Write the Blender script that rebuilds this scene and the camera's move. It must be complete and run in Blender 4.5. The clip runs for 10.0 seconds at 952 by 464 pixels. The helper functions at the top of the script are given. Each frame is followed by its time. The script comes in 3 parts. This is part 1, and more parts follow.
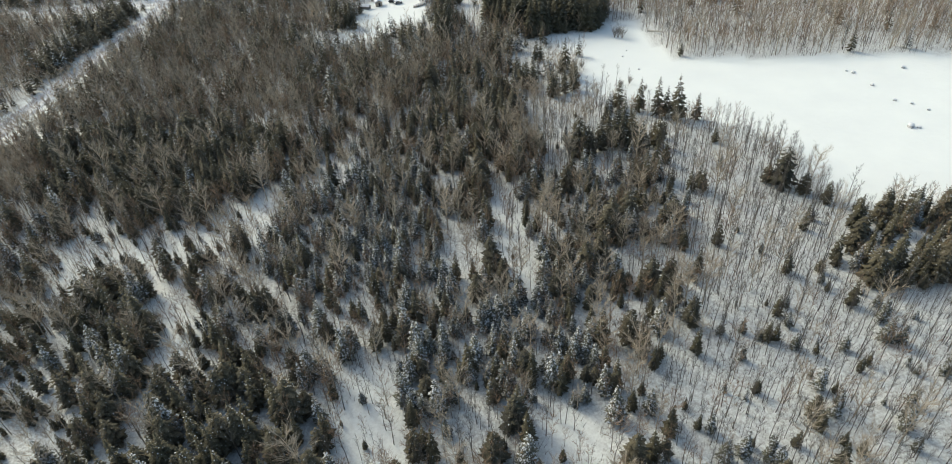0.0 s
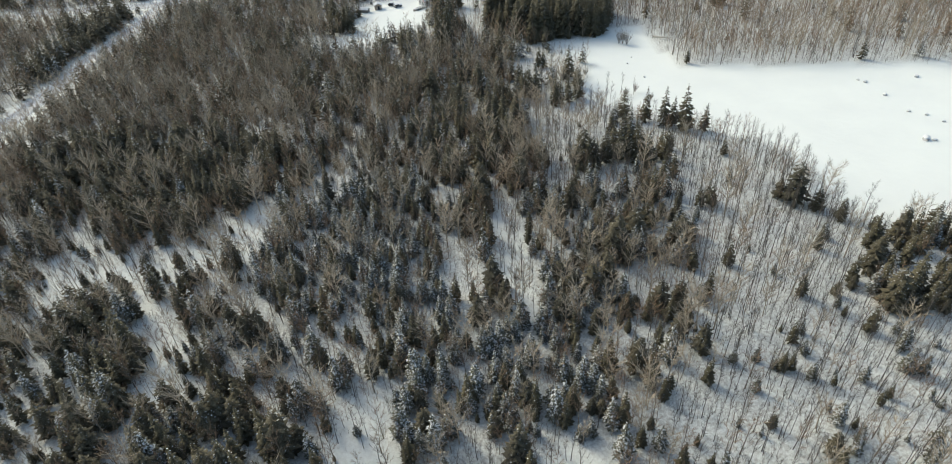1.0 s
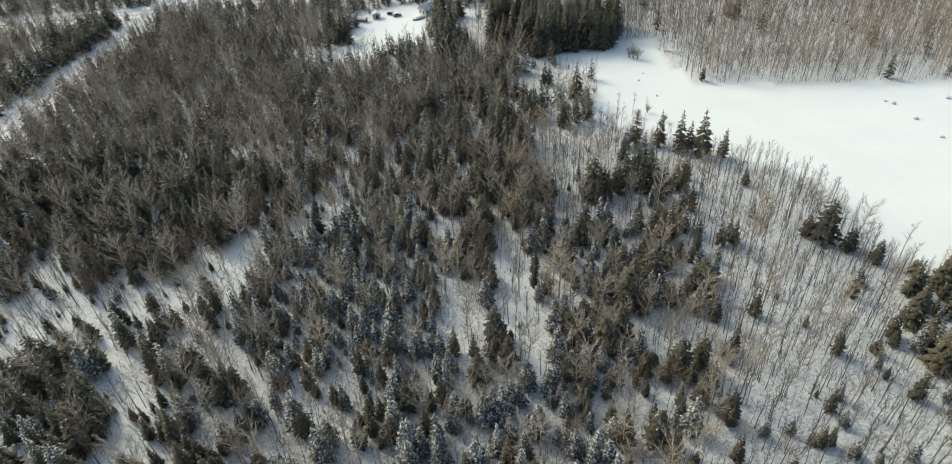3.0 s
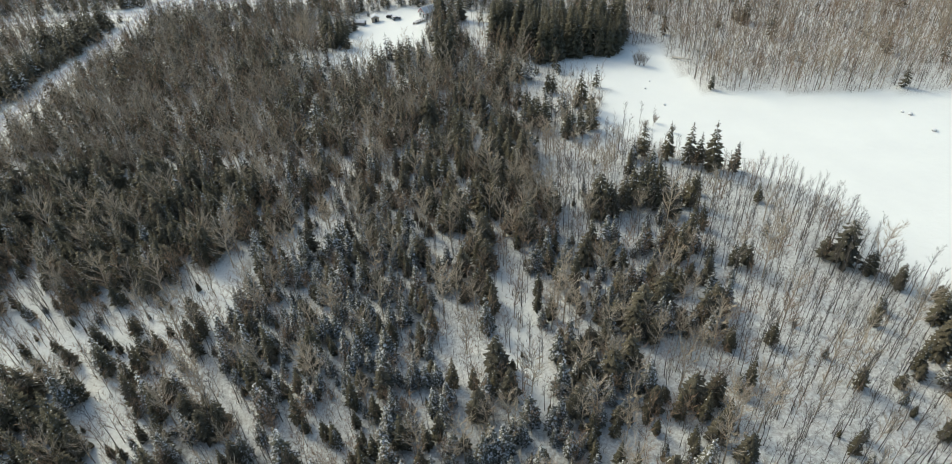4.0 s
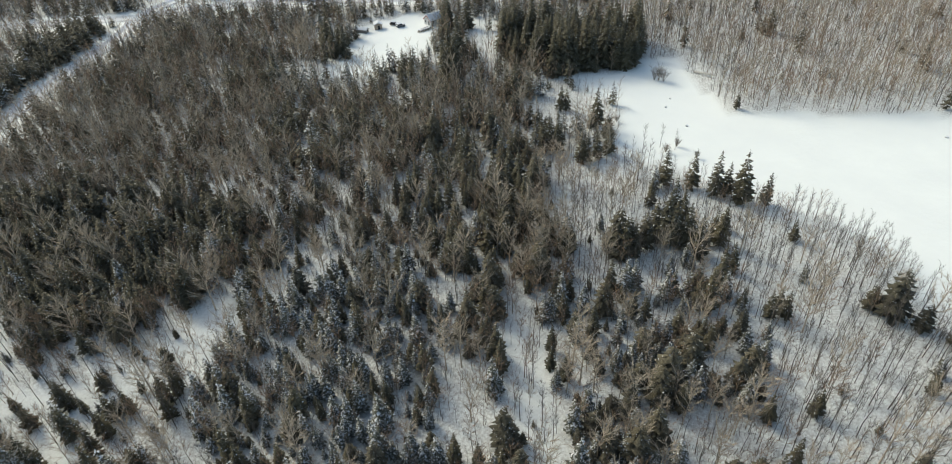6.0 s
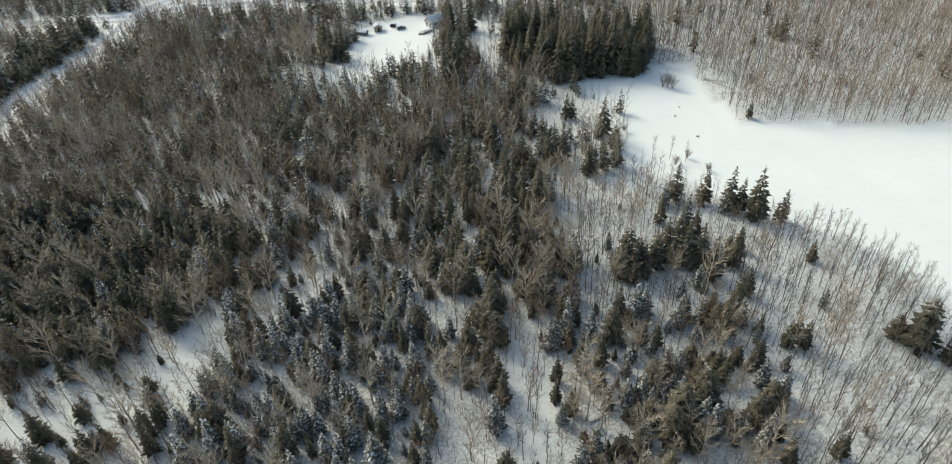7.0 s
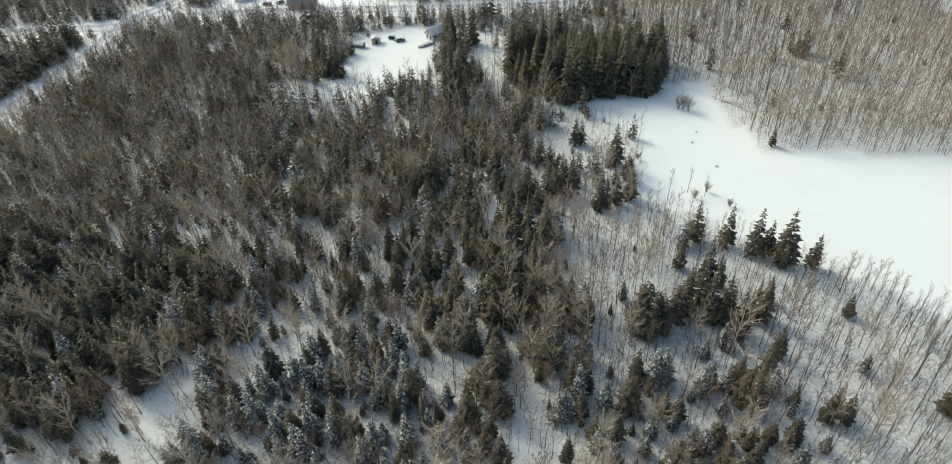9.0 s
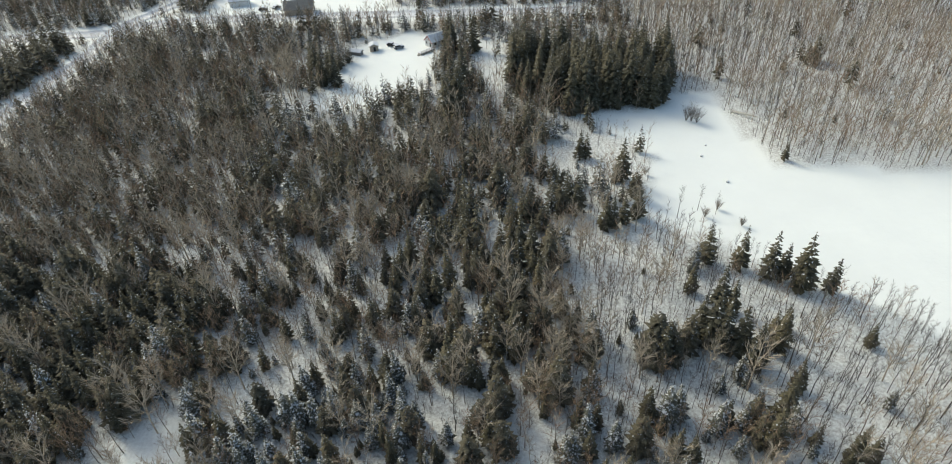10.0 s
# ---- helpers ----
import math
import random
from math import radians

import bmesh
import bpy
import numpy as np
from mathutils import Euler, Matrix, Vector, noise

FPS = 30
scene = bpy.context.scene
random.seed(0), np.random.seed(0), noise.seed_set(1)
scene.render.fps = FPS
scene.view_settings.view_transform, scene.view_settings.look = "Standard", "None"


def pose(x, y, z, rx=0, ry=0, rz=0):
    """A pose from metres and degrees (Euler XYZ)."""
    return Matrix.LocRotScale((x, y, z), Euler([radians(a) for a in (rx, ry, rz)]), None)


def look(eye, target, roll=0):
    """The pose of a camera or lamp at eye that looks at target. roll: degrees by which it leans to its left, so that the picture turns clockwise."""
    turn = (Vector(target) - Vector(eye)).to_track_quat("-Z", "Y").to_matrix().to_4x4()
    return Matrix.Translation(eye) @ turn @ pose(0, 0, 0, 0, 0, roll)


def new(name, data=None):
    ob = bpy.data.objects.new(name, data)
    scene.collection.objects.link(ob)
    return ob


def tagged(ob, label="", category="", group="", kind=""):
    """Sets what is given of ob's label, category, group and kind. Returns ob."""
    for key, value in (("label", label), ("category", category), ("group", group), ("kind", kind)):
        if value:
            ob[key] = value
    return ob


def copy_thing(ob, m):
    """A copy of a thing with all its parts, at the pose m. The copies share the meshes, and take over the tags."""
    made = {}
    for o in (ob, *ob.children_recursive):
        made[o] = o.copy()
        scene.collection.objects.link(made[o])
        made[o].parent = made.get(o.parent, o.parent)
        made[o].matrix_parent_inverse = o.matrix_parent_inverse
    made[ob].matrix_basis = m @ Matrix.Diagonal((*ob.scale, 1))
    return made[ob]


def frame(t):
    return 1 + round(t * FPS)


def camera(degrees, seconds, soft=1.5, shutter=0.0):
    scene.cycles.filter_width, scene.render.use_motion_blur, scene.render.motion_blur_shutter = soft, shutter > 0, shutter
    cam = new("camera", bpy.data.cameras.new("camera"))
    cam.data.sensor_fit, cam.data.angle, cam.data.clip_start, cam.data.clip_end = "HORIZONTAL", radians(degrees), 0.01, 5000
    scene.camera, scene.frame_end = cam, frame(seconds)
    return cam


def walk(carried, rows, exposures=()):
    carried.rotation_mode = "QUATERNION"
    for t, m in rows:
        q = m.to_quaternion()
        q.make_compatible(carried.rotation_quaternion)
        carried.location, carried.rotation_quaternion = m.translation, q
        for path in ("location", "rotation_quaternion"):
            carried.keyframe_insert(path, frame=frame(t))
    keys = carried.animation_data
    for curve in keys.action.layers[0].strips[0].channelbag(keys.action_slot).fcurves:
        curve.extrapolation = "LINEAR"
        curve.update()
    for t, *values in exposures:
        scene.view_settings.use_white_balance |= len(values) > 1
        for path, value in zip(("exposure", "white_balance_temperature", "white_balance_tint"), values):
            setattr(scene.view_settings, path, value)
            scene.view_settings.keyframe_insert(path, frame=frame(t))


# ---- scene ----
cam = camera(74.2, 10.0, soft=0.95)
PATH = [
    (0, (0.437, 0.686, 100.51), (0.412, 2.282, 99.305), -4.2),
    (0.5, (0.431, 4.554, 100.509), (0.406, 6.148, 99.301), -4.1),
    (1, (0.443, 8.536, 100.509), (0.418, 10.129, 99.302), -4.0),
    (1.5, (0.53, 12.651, 100.506), (0.504, 14.245, 99.298), -4.0),
    (2, (0.659, 16.813, 100.486), (0.632, 18.407, 99.279), -4.0),
    (2.5, (0.815, 21.053, 100.409), (0.786, 22.647, 99.201), -3.9),
    (4, (1.2, 34.513, 99.625), (1.167, 36.103, 98.412), -3.6),
    (4.5, (1.215, 39.035, 99.435), (1.177, 40.624, 98.221), -3.6),
    (5, (1.176, 43.534, 99.236), (1.134, 45.122, 98.021), -3.5),
    (5.5, (1.138, 48.004, 99.06), (1.091, 49.59, 97.843), -3.5),
    (7, (1.234, 61.518, 98.508), (1.177, 63.094, 97.279), -3.3),
    (7.5, (1.242, 65.967, 98.433), (1.183, 67.541, 97.2), -3.3),
    (8, (1.239, 70.385, 98.377), (1.179, 71.958, 97.143), -3.2),
    (8.5, (1.246, 74.745, 98.338), (1.185, 76.318, 97.104), -3.1),
    (9, (1.204, 79.014, 98.315), (1.142, 80.587, 97.082), -3.0),
    (9.5, (1.115, 83.307, 98.279), (1.051, 84.88, 97.045), -3.0),
    (10, (0.987, 87.601, 98.238), (0.923, 89.173, 97.003), -3.1),
]
walk(cam, [(t, look(eye, target, roll)) for t, eye, target, roll in PATH], [(0, 0.43, 6850, -1), (10, 0.43, 6850, -1)])

# ---- world, sun ----
world = bpy.data.worlds.new("winter_sky")
scene.world = world
world.use_nodes = True
SUN_AZ, SUN_EL = -48.0, 35.0
wn = world.node_tree
sky = wn.nodes.new("ShaderNodeTexSky")
sky.sky_type, sky.sun_disc = "NISHITA", False
sky.sun_elevation, sky.sun_rotation = radians(SUN_EL), radians(SUN_AZ)
sky.air_density, sky.dust_density = 1.0, 3.0
wn.links.new(sky.outputs[0], wn.nodes["Background"].inputs[0])
wn.nodes["Background"].inputs[1].default_value = 0.15
sun = new("sun", bpy.data.lights.new("sun", "SUN"))
sun.data.energy, sun.data.angle, sun.data.color = 1.25, radians(14.0), (1.0, 0.95, 0.87)
SUN_WAY = Vector((math.sin(radians(SUN_AZ)) * math.cos(radians(SUN_EL)), math.cos(radians(SUN_AZ)) * math.cos(radians(SUN_EL)), math.sin(radians(SUN_EL))))
sun.matrix_world = look(SUN_WAY * 300, (0, 0, 0))


# ---- materials ----
def ramp_mix(nt, fac, low, high, a, b):
    """A colour that goes from a to b while fac goes from low to high."""
    r = nt.nodes.new("ShaderNodeValToRGB")
    r.color_ramp.elements[0].position, r.color_ramp.elements[1].position = low, high
    r.color_ramp.elements[0].color, r.color_ramp.elements[1].color = (*a, 1), (*b, 1)
    nt.links.new(fac, r.inputs[0])
    return r.outputs[0]


def grain(nt, scale, detail=4.0, rough=0.6, where="Object"):
    c = nt.nodes.new("ShaderNodeTexCoord")
    n = nt.nodes.new("ShaderNodeTexNoise")
    n.inputs["Scale"].default_value, n.inputs["Detail"].default_value, n.inputs["Roughness"].default_value = scale, detail, rough
    nt.links.new(c.outputs[where], n.inputs["Vector"])
    return n.outputs["Fac"]


def mixed(nt, kind, fac, a, b):
    m = nt.nodes.new("ShaderNodeMix")
    m.data_type, m.blend_type = "RGBA", kind
    for sock, v in ((m.inputs[0], fac), (m.inputs[6], a), (m.inputs[7], b)):
        if hasattr(v, "is_output"):
            nt.links.new(v, sock)
        elif isinstance(v, tuple):
            sock.default_value = (*v, 1)
        else:
            sock.default_value = v
    return m.outputs[2]


def surface(name, rough=0.8):
    m = bpy.data.materials.new(name)
    m.use_nodes = True
    b = m.node_tree.nodes["Principled BSDF"]
    b.inputs["Roughness"].default_value = rough
    b.inputs["Specular IOR Level"].default_value = 0.25
    return m, m.node_tree, b


def bumped(nt, b, height, strength, distance):
    u = nt.nodes.new("ShaderNodeBump")
    u.inputs["Strength"].default_value, u.inputs["Distance"].default_value = strength, distance
    nt.links.new(height, u.inputs["Height"])
    nt.links.new(u.outputs[0], b.inputs["Normal"])


def plain(name, a, b2, scale=2.0, rough=0.8, bump=0.3, island=0.0):
    """Two tones of one colour in grain and stains; island: how far single pieces differ in brightness."""
    m, nt, b = surface(name, rough)
    col = ramp_mix(nt, grain(nt, scale), 0.3, 0.7, a, b2)
    col = mixed(nt, "MULTIPLY", 0.5, col, ramp_mix(nt, grain(nt, scale * 0.13), 0.35, 0.7, (0.6, 0.6, 0.62), (1.0, 1.0, 1.0)))
    if island:
        g1 = nt.nodes.new("ShaderNodeNewGeometry")
        o1 = nt.nodes.new("ShaderNodeObjectInfo")
        lo = 1.0 - island
        col = mixed(nt, "MULTIPLY", 1.0, col, ramp_mix(nt, g1.outputs["Random Per Island"], 0.0, 1.0, (lo, lo, lo), (1.0, 1.0, 1.0)))
        col = mixed(nt, "MULTIPLY", 1.0, col, ramp_mix(nt, o1.outputs["Random"], 0.0, 1.0, (lo, lo, lo * 0.95), (1.0, 0.97, 0.92)))
    nt.links.new(col, b.inputs["Base Color"])
    if bump:
        bumped(nt, b, grain(nt, scale * 2), bump, 0.05)
    return m


def needles(name, a, b2, snow):
    """Needle boughs: fine light and dark sprays, tone differing from tree to tree, and flecks of snow; snow: how much sticks."""
    m, nt, b = surface(name, 0.8)
    col = ramp_mix(nt, grain(nt, 5.5, 3, 0.7), 0.36, 0.66, tuple(c * 0.7 for c in a), tuple(c * 1.25 for c in b2))
    col = mixed(nt, "MULTIPLY", 0.5, col, ramp_mix(nt, grain(nt, 0.16), 0.35, 0.7, (0.62, 0.62, 0.64), (1.0, 1.0, 1.0)))
    g1 = nt.nodes.new("ShaderNodeNewGeometry")
    o1 = nt.nodes.new("ShaderNodeObjectInfo")
    col = mixed(nt, "MULTIPLY", 1.0, col, ramp_mix(nt, g1.outputs["Random Per Island"], 0.0, 1.0, (0.75, 0.75, 0.75), (1.05, 1.05, 1.05)))
    col = mixed(nt, "MULTIPLY", 1.0, col, ramp_mix(nt, o1.outputs["Random"], 0.0, 1.0, (0.76, 0.78, 0.80), (1.05, 1.0, 0.93)))
    fleck = ramp_mix(nt, grain(nt, 2.3, 3, 0.65), 0.66 - 0.14 * snow, 0.71 - 0.14 * snow, (0.0, 0.0, 0.0), (0.95, 0.95, 0.95))
    patch = ramp_mix(nt, grain(nt, 0.22, 2), 0.36, 0.54, (0.3, 0.3, 0.3), (1.0, 1.0, 1.0))
    col = mixed(nt, "MIX", mixed(nt, "MULTIPLY", 1.0, fleck, patch), col, (0.74, 0.76, 0.79))
    nt.links.new(col, b.inputs["Base Color"])
    return m


def snow_ground():
    """Settled snow: drifts, crust, and twigs and dead leaves in patches, deepened with painted tree shade."""
    m, nt, b = surface("snow_cover", 0.75)
    base = ramp_mix(nt, grain(nt, 0.06, 5), 0.35, 0.7, (0.82, 0.835, 0.81), (0.86, 0.875, 0.84))
    # this mask also paints tree shade: it darkens the woods snow
    at = nt.nodes.new("ShaderNodeAttribute")
    at.attribute_name = "litter"
    twig = ramp_mix(nt, grain(nt, 1.7, 8, 0.75), 0.40, 0.62, (0.0, 0.0, 0.0), (1.0, 1.0, 1.0))
    amount = mixed(nt, "MULTIPLY", 1.0, twig, at.outputs["Color"])
    col = mixed(nt, "MIX", amount, base, (0.33, 0.30, 0.27))
    nt.links.new(col, b.inputs["Base Color"])
    bumped(nt, b, grain(nt, 0.45, 6), 0.25, 0.5)
    return m


SNOW = snow_ground()
SNOW_LUMP = plain("snow_lump", (0.80, 0.82, 0.84), (0.90, 0.90, 0.90), 1.5, 0.7)
ROAD_SNOW = plain("packed_road_snow", (0.62, 0.62, 0.63), (0.80, 0.80, 0.80), 0.5, 0.7)
NEEDLE = needles("dark_needles", (0.104, 0.095, 0.060), (0.165, 0.150, 0.098), 0.24)
NEEDLE_BROWN = needles("olive_needles", (0.104, 0.093, 0.062), (0.160, 0.145, 0.102), 0.2)
NEEDLE_BLUE = needles("blue_green_needles", (0.104, 0.106, 0.080), (0.172, 0.174, 0.136), 1.0)
BARK_DARK = plain("dark_bark", (0.10, 0.088, 0.078), (0.17, 0.15, 0.135), 3.0, 0.9, 0, 0.3)
BARK_MID = plain("brown_grey_bark", (0.17, 0.150, 0.134), (0.28, 0.250, 0.225), 3.0, 0.9, 0, 0.4)
BARK_GREY = plain("grey_bark", (0.28, 0.240, 0.200), (0.46, 0.400, 0.34), 3.0, 0.9, 0, 0.4)
BARK_BROWN = plain("reddish_twigs", (0.39, 0.272, 0.190), (0.56, 0.408, 0.300), 3.0, 0.9, 0, 0.4)
BARK_PALE = plain("pale_birch_bark", (0.62, 0.53, 0.43), (0.80, 0.70, 0.58), 3.0, 0.85, 0, 0.3)


# ---- mesh helpers ----
class Soup:
    """Triangles gathered for one mesh, each with a material slot."""

    def __init__(self):
        self.v, self.f, self.m = [], [], []

    def tri(self, a, b, c, slot=0):
        n = len(self.v)
        self.v += [a, b, c]
        self.f.append((n, n + 1, n + 2))
        self.m.append(slot)

    def strip(self, pts, faces, slot=0):
        n = len(self.v)
        self.v += pts
        self.f += [tuple(n + i for i in f) for f in faces]
        self.m += [slot] * len(faces)

    def limb(self, a, b, ra, rb, sides=3, slot=0):
        """A tapered limb from a to b; with rb 0 it ends in a point."""
        a, b = Vector(a), Vector(b)
        w = (b - a).normalized()
        u = w.cross(Vector((0.31, 0.95, 0.05)) if abs(w.z) > 0.9 else Vector((0, 0, 1))).normalized()
        v = w.cross(u)
        ring = [u * math.cos(2 * math.pi * i / sides) + v * math.sin(2 * math.pi * i / sides) for i in range(sides)]
        if rb <= 0:
            self.strip([a + r * ra for r in ring] + [b], [(i, (i + 1) % sides, sides) for i in range(sides)], slot)
        else:
            fs = []
            for i in range(sides):
                j = (i + 1) % sides
                fs += [(i, j, sides + j), (i, sides + j, sides + i)]
            self.strip([a + r * ra for r in ring] + [b + r * rb for r in ring], fs, slot)

    def arrays(self):
        return np.array([tuple(p) for p in self.v], np.float32), np.array(self.f, np.int32), np.array(self.m, np.int32)


def mesh_from(name, arr, mats):
    v, f, mi = arr
    me = bpy.data.meshes.new(name)
    me.vertices.add(len(v))
    me.vertices.foreach_set("co", v.ravel())
    me.loops.add(len(f) * 3)
    me.loops.foreach_set("vertex_index", f.ravel())
    me.polygons.add(len(f))
    me.polygons.foreach_set("loop_start", np.arange(0, len(f) * 3, 3, dtype=np.int32))
    me.polygons.foreach_set("material_index", mi)
    me.update(calc_edges=True)
    for m in mats:
        me.materials.append(m)
    return me


def part(name, soup, mats, parent, label=""):
    ob = new(name, mesh_from(name, soup.arrays() if isinstance(soup, Soup) else soup, mats if isinstance(mats, list) else [mats]))
    ob.parent = parent
    return tagged(ob, label)


# ---- tree kinds ----
def conifer(rng, height, spread, levels, per, snow, ragged=0.36, rounded=0.9, low=0.1):
    """Trunk and crown of a needle tree; boughs in whorls, each a drooping folded spray; snow: share of boughs that carry a lump."""
    trunk, crown = Soup(), Soup()
    trunk.limb((0, 0, -0.4), (0, 0, height * 0.93), 0.016 * height, 0.02, 5)
    for i in range(levels):
        k = (i + 0.5) / levels
        z = height * (low + (1 - low) * k)
        reach = spread * (1 - k) ** rounded * (1 if k > 0.12 else 0.75) + 0.12
        n = max(3, round(per * (1 - 0.45 * k)))
        a0 = rng.random() * 6.28
        for j in range(n):
            a = a0 + 6.283 * (j + rng.uniform(-0.3, 0.3)) / n
            r = reach * (1 + rng.uniform(-ragged, ragged))
            zz = z + rng.uniform(-0.95, 0.95) * height / levels
            d = Vector((math.cos(a), math.sin(a), 0))
            s = Vector((-d.y, d.x, 0))
            w = r * rng.uniform(0.15, 0.27) + 0.07
            base = Vector((0, 0, zz)) + d * r * rng.uniform(0.02, 0.3)
            tip = Vector((0, 0, zz - r * rng.uniform(0.15, 0.45))) + d * r
            mid = base.lerp(tip, rng.uniform(0.45, 0.62)) - Vector((0, 0, 0.16 * r))
            crown.strip([base, mid + s * w, mid - s * w, tip], [(0, 3, 1), (0, 2, 3)])
            if rng.random() < snow:
                c = base.lerp(tip, rng.uniform(0.35, 0.85)) + Vector((0, 0, 0.04))
                q = rng.uniform(0.06, 0.13)
                crown.strip([c - d * q * 1.4, c + s * q, c + d * q * 1.5 - Vector((0, 0, q * 0.8)), c - s * q], [(0, 2, 1), (0, 3, 2)], 1)
    t = Vector((0, 0, height))
    crown.limb(t - Vector((0, 0, height * 0.09)), t, 0.12, 0, 4)
    return trunk.arrays(), crown.arrays()


def bare_tree(rng, height, spread, limbs, twigs, fork=0.4, sway=0.05, girth=0.011, fine=0.03, coarse=False, rise=(0.7, 1.6), bough=0.27):
    """Trunk and leafless crown: rising limbs, each with sprays of fine twigs. coarse: the lighter build for distant woods."""
    trunk, crown = Soup(), Soup()
    n = 2 if coarse else 3
    p = [Vector((0, 0, -0.4))]
    for i in range(1, n + 1):
        p.append(Vector((rng.uniform(-1, 1) * sway * height * i / n, rng.uniform(-1, 1) * sway * height * i / n, height * i / (n + 0.2))))
    r0 = girth * height + 0.02
    for i in range(n):
        trunk.limb(p[i], p[i + 1], r0 * (1 - i / (n + 0.3)), r0 * (1 - (i + 1) / (n + 0.3)), 3 if coarse else 4)

    def sliver(a, e, way, w):
        side = way.cross(Vector((rng.uniform(-1, 1), rng.uniform(-1, 1), rng.uniform(-1, 1)))).normalized() * w
        crown.tri(a + side, a - side, e)

    for i in range(limbs):
        k = fork + (0.97 - fork) * (i + rng.random()) / limbs
        s = min(n - 1, int(k * n))
        b = p[s].lerp(p[s + 1], k * n - s)
        a = 2.4 * i + rng.uniform(-0.5, 0.5)
        way = Vector((math.cos(a), math.sin(a), rng.uniform(*rise))).normalized()
        ln = spread * (1.25 - 0.7 * k) * rng.uniform(0.7, 1.25)
        mid = b + way * ln * 0.5
        end = mid + (way + Vector((rng.uniform(-0.2, 0.2), rng.uniform(-0.2, 0.2), 0.45))).normalized() * ln * 0.6
        rb = r0 * (1 - k) * bough + 0.012
        if coarse:
            sliver(b, end, way, rb + 0.008)
        else:
            crown.limb(b, end, rb * 1.15, 0, 3)
        for j in range(twigs):
            q = rng.random()
            o = b.lerp(mid, 0.4 + q * 1.2) if q < 0.5 else mid.lerp(end, q * 2 - 1)
            t = (way + Vector((rng.uniform(-0.7, 0.7), rng.uniform(-0.7, 0.7), rng.uniform(-0.1, 0.7)))).normalized()
            l2 = ln * rng.uniform(0.3, 0.6) + 0.3
            e = o + t * l2
            sliver(o, e, t, fine)
            if not coarse:
                h = o.lerp(e, 0.4)
                t2 = (t + Vector((rng.uniform(-1, 1), rng.uniform(-1, 1), rng.uniform(-0.3, 0.8)))).normalized()
                sliver(h, h + t2 * l2 * 0.65, t2, fine * 0.8)
    return trunk.arrays(), crown.arrays()


def brush(rng, height, stems):
    s = Soup()
    for i in range(stems):
        a = rng.random() * 6.28
        o = Vector((rng.uniform(-0.5, 0.5), rng.uniform(-0.5, 0.5), -0.1))
        e = o + Vector((math.cos(a) * 0.75, math.sin(a) * 0.75, 2.0)).normalized() * height * rng.uniform(0.5, 1.1)
        side = Vector((-math.sin(a), math.cos(a), 0)) * 0.022
        s.tri(o + side, o - side, e)
        h = o.lerp(e, 0.5)
        s.tri(h + side, h - side, h + Vector((rng.uniform(-0.5, 0.5), rng.uniform(-0.5, 0.5), 0.6)) * height * 0.4)
    return s.arrays()


# ---- the lie of the land ----
def swell(x, y):
    """Height of the snow: gentle rolls in the woods, level on the open field."""
    p = Vector((x * 0.013, y * 0.013, 0.3))
    return 0.9 * noise.noise(p) + 0.25 * noise.noise(p * 7)


def inside(x, y, corners):
    hit = False
    n = len(corners)
    for i in range(n):
        (x1, y1), (x2, y2) = corners[i], corners[i - 1]
        if (y1 > y) != (y2 > y) and x < (x2 - x1) * (y - y1) / (y2 - y1) + x1:
            hit = not hit
    return hit


def near_line(x, y, line):
    best = 1e9
    for (x1, y1), (x2, y2) in zip(line, line[1:]):
        dx, dy = x2 - x1, y2 - y1
        k = max(0, min(1, ((x - x1) * dx + (y - y1) * dy) / (dx * dx + dy * dy)))
        best = min(best, math.hypot(x - x1 - k * dx, y - y1 - k * dy))
    return best


# open ground and clearings, corners in metres
FIELD = [(28, 273), (38, 274), (56, 277), (62, 286), (78, 286), (75, 272), (77, 262), (79, 251), (81, 239), (130, 234), (182, 227), (320, 215),
         (320, 120), (160, 128), (127, 136), (97, 136), (94, 150), (94, 166), (86, 181), (75, 187), (63, 195), (51, 209), (40, 214), (38, 222), (43, 233), (47, 245), (43, 254), (35, 262)]
YARD = [(-71, 284), (-60, 294), (-54, 318), (-54, 338), (-32, 356), (-19, 346), (-19, 321), (-23, 301), (-38, 284), (-56, 281)]
YARD_BACK = [(-8, 345), (6, 340), (9, 292), (-3, 293)]
TOP_FIELD = [(-140, 470), (-40, 460), (-48, 377), (-99, 380), (-134, 387)]
FAR_FIELD = [(190, 345), (330, 300), (400, 420), (250, 480)]
GLADES = [
    [(2, 160), (8, 152), (12, 134), (14, 116), (13, 106), (5, 106), (5, 122), (2, 135)],
    [(-66, 159), (-57, 162), (-54, 147), (-57, 138), (-72, 129), (-85, 122), (-100, 118), (-112, 124), (-100, 131), (-84, 136), (-72, 146)],
    [(-79, 123), (-70, 110), (-62, 101), (-68, 85), (-72, 90), (-76, 105), (-84, 120)],
    [(-31, 75), (-30, 89), (-21, 88), (-15, 66), (-28, 60)],
    [(8, 76), (19, 77), (22, 58), (4, 58)],
    [(-172, 198), (-158, 205), (-160, 238), (-168, 266), (-172, 266)],
    [(-111, 201), (-95, 206), (-80, 211), (-65, 208), (-58, 199), (-70, 204), (-80, 206), (-98, 201), (-107, 196)],
    [(-113, 130), (-120, 160), (-114, 160), (-99, 139), (-97, 117)],
]
ROAD = [(-178, 120), (-176, 215), (-174, 245), (-172, 290), (-168, 340), (-170, 364), (-166, 380), (-156, 401), (-140, 440)]
CROSS_ROAD = [(-420, 350), (-222, 363), (-170, 366), (-150, 377), (-108, 379), (40, 372)]

